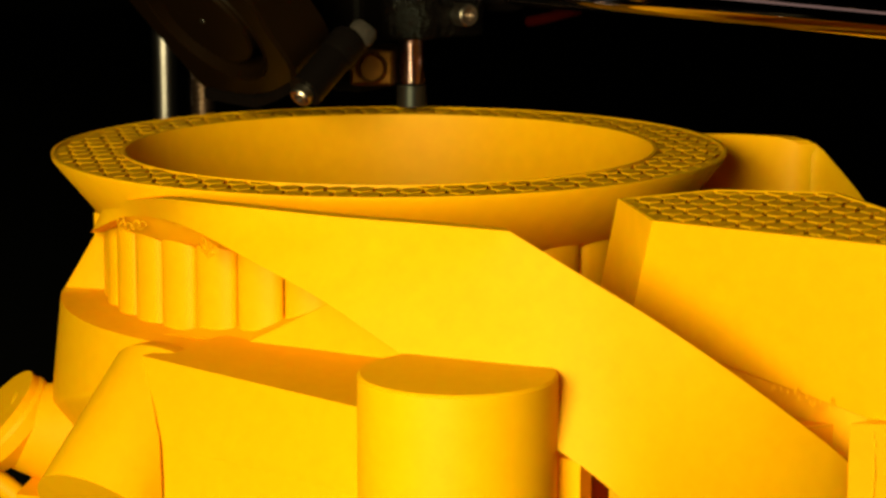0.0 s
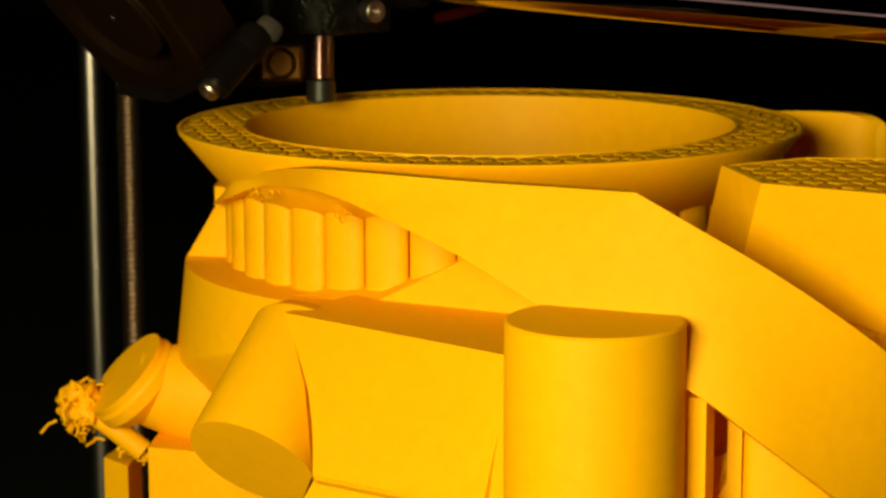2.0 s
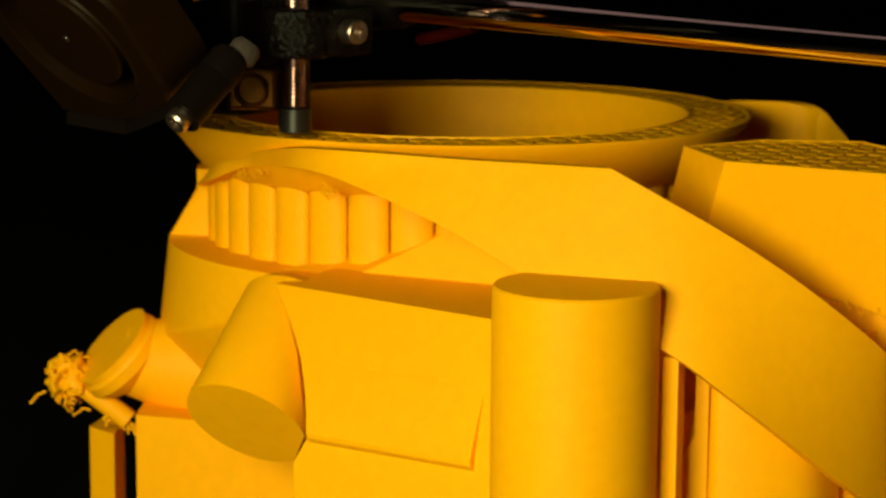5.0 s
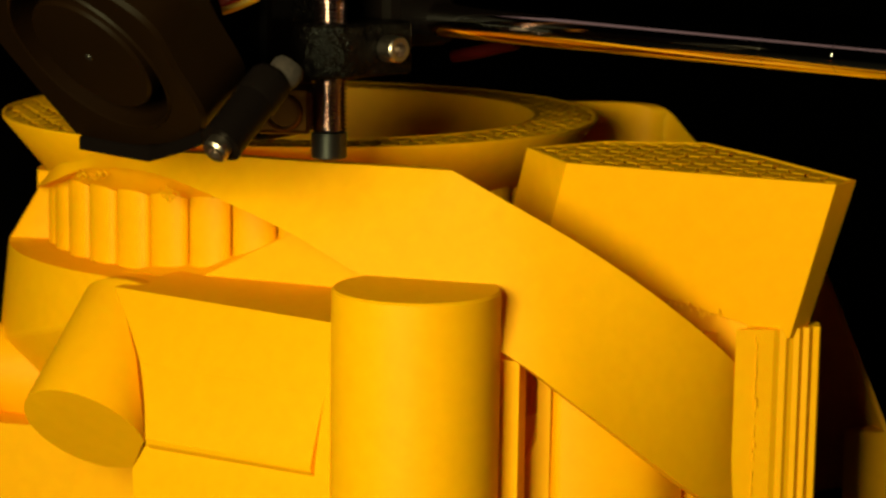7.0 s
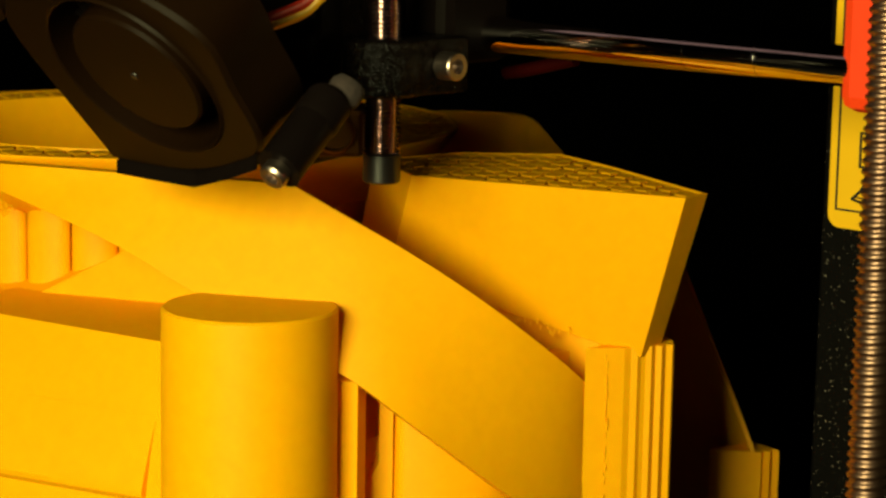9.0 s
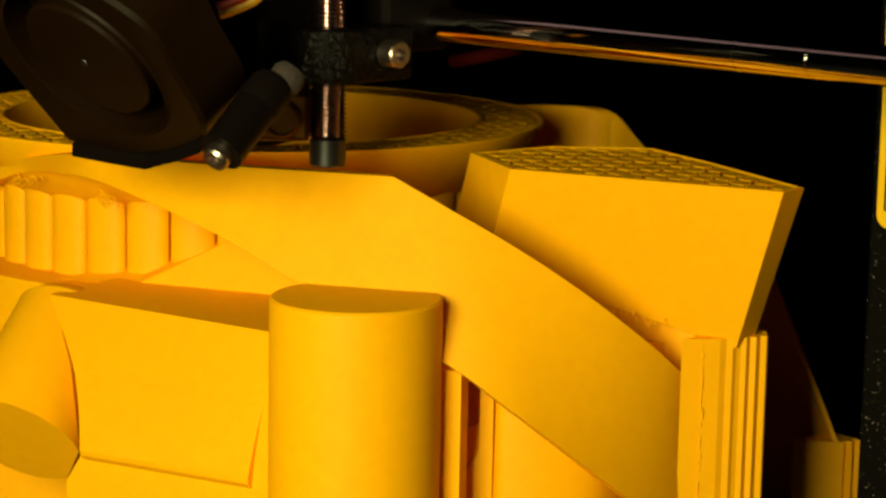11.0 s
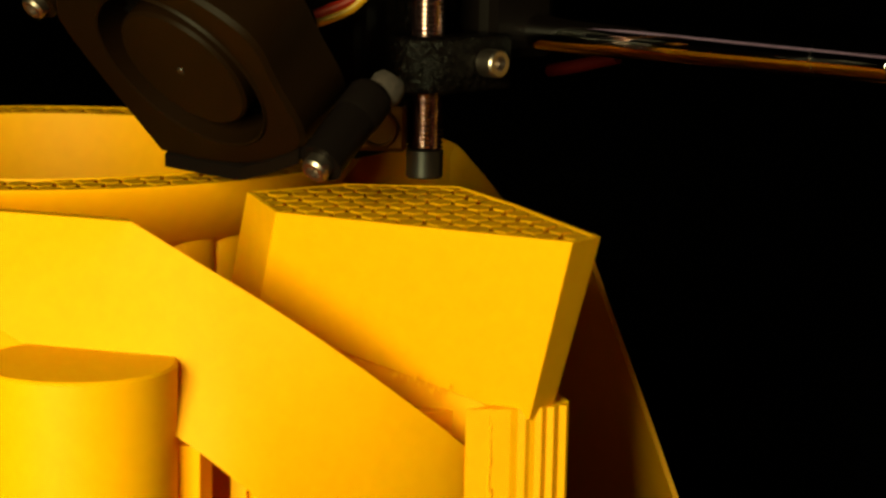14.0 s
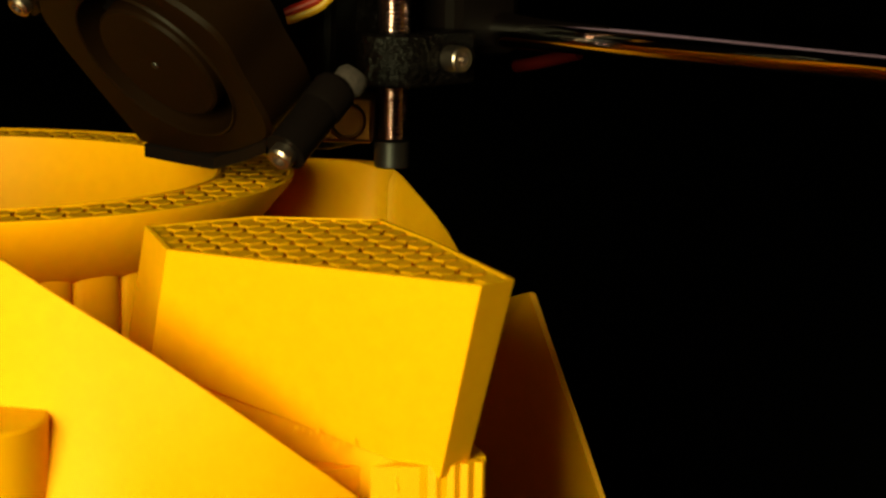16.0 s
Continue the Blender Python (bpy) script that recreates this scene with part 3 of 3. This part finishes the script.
part("knuckle_ball", spun([(0.0002, 0), (0.0030, 0.0004), (0.0036, 0.0016), (0.0036, 0.0040), (0.0028, 0.0052), (0.0002, 0.0056)], knuckle_a + Vector((0.0005, 0.001, -0.001)), Vector((0.15, 0.6, 0.75)), 24), FUZZ, head, "dusty grey knob", 40)
heat = box((0.012, 0.016, 0.010), pose(-0.1790, 0.0590, 0.0125, 0, 0, 45), bevel=0.001)
part("hotend_shroud", box((0.024, 0.022, 0.046), pose(-0.1945, 0.0600, 0.0280, 0, 0, 20), bevel=0.002), BLACK_PLASTIC, head, "black hot-end shroud")
part("heater_block", heat, BRASS, head, "oily brass-coloured heater block")
part("heater_cartridge", spun([(0.0042, 0.0060), (0.0042, 0.0094), (0.0038, 0.0098), (0.0033, 0.0096), (0.0032, 0.0045), (0.0002, 0.0045)], (-0.1790, 0.0590, 0.0125), (0.714, -0.70, 0.0), 24), BRASS, head, "", 40)
part("slide_block", box((0.050, 0.022, 0.050), pose(-0.196, 0.094, 0.050), bevel=0.003), BLACK_PLASTIC, head, "black carriage on the rod")
part("fan_bracket", box((0.010, 0.050, 0.012), pose(-0.190, 0.055, 0.052, 0, 0, -10), bevel=0.002), BLACK_PLASTIC, head)
part("cable", tube(smooth_row([(-0.1800, 0.1120, 0.0215), (-0.1730, 0.1120, 0.0228), (-0.1600, 0.1130, 0.0260)], 5), 0.0016, 10), WIRE_RED, head, "dull red cable", 60)
part("cable", tube(smooth_row([(-0.1765, 0.0387, 0.0353), (-0.1752, 0.0402, 0.0359), (-0.1721, 0.0439, 0.0380), (-0.1704, 0.0459, 0.0404), (-0.166, 0.051, 0.047)], 5), 0.0011, 8), WIRE_YELLOW, head, "thin yellow cable", 60)
part("cable", tube(smooth_row([(-0.1768, 0.0386, 0.0366), (-0.1752, 0.0402, 0.0376), (-0.1721, 0.0439, 0.0398), (-0.1704, 0.0459, 0.0422), (-0.166, 0.051, 0.049)], 5), 0.0012, 8), WIRE_BRIGHT, head, "thin red cable", 60)

# ---------------------------------------------------------------- gantry and frame
rod = thing("gantry_rod", "polished steel rod that carries the print head", "rod", (0, 0, TOP))
part("rod_bar", spun([(0.0040, -0.50), (0.0040, 0.125)], (0, 0.0983, 0.0314), (1, 0, 0), 48), POLISHED, rod, "", 30)
# two thin rings barely proud of the rod, in the same steel
for x in (0.0670, 0.0850):
    part("rod_ring", spun([(0.00399, -0.0002), (0.00403, -0.0001), (0.00403, 0.0001), (0.00399, 0.0002)], (x, 0.0983, 0.0314), (1, 0, 0), 40), POLISHED, rod, "thin raised ring round the rod")
smooth_rod = thing("upright_rod", "polished upright steel rod beside the lead screw", "rod", (-0.3643, 0.0981, 0))
part("rod_bar", spun([(0.0040, 0.0), (0.0040, 0.55)], (0, 0, 0), (0, 0, 1), 32), SATIN, smooth_rod, "", 30)


def lead_screw(name, x, y, label):
    ob = thing(name, label, "lead screw", (x, y, 0), "lead screws of the gantry")
    bm = bmesh.new()
    rings = []
    n, turns = 16, 275
    steps = turns * 6
    for i in range(steps + 1):
        zz = 0.55 * i / steps
        ring = []
        for k in range(n):
            a = 2 * math.pi * k / n
            ph = (zz / 0.002 - k / n) % 1.0
            r = 0.0034 + 0.0006 * min(1, max(0, 2.2 * abs(ph * 2 - 1) - 0.6))
            ring.append((r * math.cos(a), r * math.sin(a), zz))
        rings.append(ring)
    part("screw_rod", loft(rings, bm), SCREW_STEEL, ob, "", 60)
    return ob


lead_screw("lead_screw", -0.3314, 0.0938, "brownish threaded lead screw standing beside a rod")
lead_screw("lead_screw", 0.1190, 0.0905, "oily threaded lead screw in front of the black upright")

upright = thing("frame_upright", "speckled black metal frame upright with a yellow warning sticker", "printer frame", (0, 0, 0))
part("upright_panel", box((0.12, 0.03, 0.60), pose(0.0642 + 0.06, 0.164, 0.30), bevel=0.001), FRAME_BLACK, upright)
end = thing("rod_bracket", "red printed bracket at the end of the gantry rod", "bracket", (0, 0, TOP))
bracket = box((0.026, 0.013, 0.060), pose(0.1182, 0.1005, 0.0530), bevel=0.003)
part("bracket_body", bracket, RED_PLASTIC, end)

# warning sticker on the upright
FACE_Y = 0.1490
sticker = thing("warning_sticker", "yellow warning sticker with black border on the upright", "sticker", (0, 0, TOP))
plan = []
for cx0, cz0, a0 in ((0.0694, -0.0063, 180), (0.0940, -0.0063, 270), (0.0940, 0.0700, 0), (0.0694, 0.0700, 90)):
    plan += [(cx0 + 0.003 * math.cos(radians(a0 + d)), cz0 + 0.003 * math.sin(radians(a0 + d))) for d in range(0, 91, 15)]
part("sticker_sheet", loft([[(x, FACE_Y - 0.0006, z) for x, z in plan], [(x, FACE_Y - 0.0002, z) for x, z in plan]]), STICKER, sticker)


def ink(x0, z0, x1, z1):
    part("ink_line", box((abs(x1 - x0), 0.0003, abs(z1 - z0)), pose((x0 + x1) / 2, FACE_Y - 0.0008, (z0 + z1) / 2)), INK, sticker, "black printed line")


ink(0.0684, -0.005, 0.0688, 0.070)
ink(0.0684, -0.0054, 0.095, -0.005)
ink(0.0718, 0.024, 0.0723, 0.060)
ink(0.0741, 0.0044, 0.0746, 0.0123)
ink(0.0741, 0.0118, 0.0850, 0.0123)
ink(0.0741, 0.0044, 0.0850, 0.0049)
ring_bm = lathe([(0.0026, -0.0001), (0.0030, -0.0001), (0.0030, 0.0001), (0.0026, 0.0001), (0.0026, -0.0001)], 28)
bmesh.ops.transform(ring_bm, matrix=pose(0.0793, FACE_Y - 0.0008, 0.0083, 90), verts=ring_bm.verts)
part("ink_ring", ring_bm, INK, sticker, "black printed ring")
ink_y = FACE_Y - 0.0008
warning = tube([(0.0726, ink_y, -0.0026), (0.0748, ink_y, -0.0006), (0.0768, ink_y, 0.0028), (0.0790, ink_y, 0.0034)], 0.00032, 6)
tube([(0.0726, ink_y, -0.0026), (0.0760, ink_y, -0.0033), (0.0800, ink_y, -0.0034), (0.0835, ink_y, -0.0030)], 0.00032, 6, warning)
tube([(0.0736, ink_y, -0.0020), (0.0770, ink_y, -0.0024), (0.0815, ink_y, -0.0022)], 0.00020, 6, warning)
part("ink_arc", warning, INK, sticker, "black printed arc")
ink(0.0748, 0.0150, 0.0772, 0.0156)
ink(0.0752, 0.0170, 0.0800, 0.0175)

# ---------------------------------------------------------------- the dark room
part("floor", box((6, 6, 0.05), pose(0, 0, -0.025)), WALL)
for nm, x, y, w, d in (("wall_north", 0, 3.0, 6.2, 0.1), ("wall_south", 0, -3.0, 6.2, 0.1), ("wall_east", 3.0, 0, 0.1, 5.9), ("wall_west", -3.0, 0, 0.1, 5.9)):
    tagged(part(nm, box((w, d, 2.5), pose(x, y, 1.25)), WALL), "dark unlit room wall", "wall", kind="structure")
tagged(bpy.data.objects["floor"], "dark unlit table surface", "floor", kind="structure")
tagged(part("ceiling", box((6.2, 6.2, 0.1), pose(0, 0, 2.55)), WALL), "dark unlit ceiling", "ceiling", kind="structure")


# ---------------------------------------------------------------- movement
def motions():
    walk(model, [(t, pose(0, y, TOP)) for t, y in BED_ROWS])
    walk(bed, [(t, pose(0, y, TOP)) for t, y in BED_ROWS])
    walk(head, [(t, pose(x, 0, TOP)) for t, x in HEAD_ROWS])


motions()
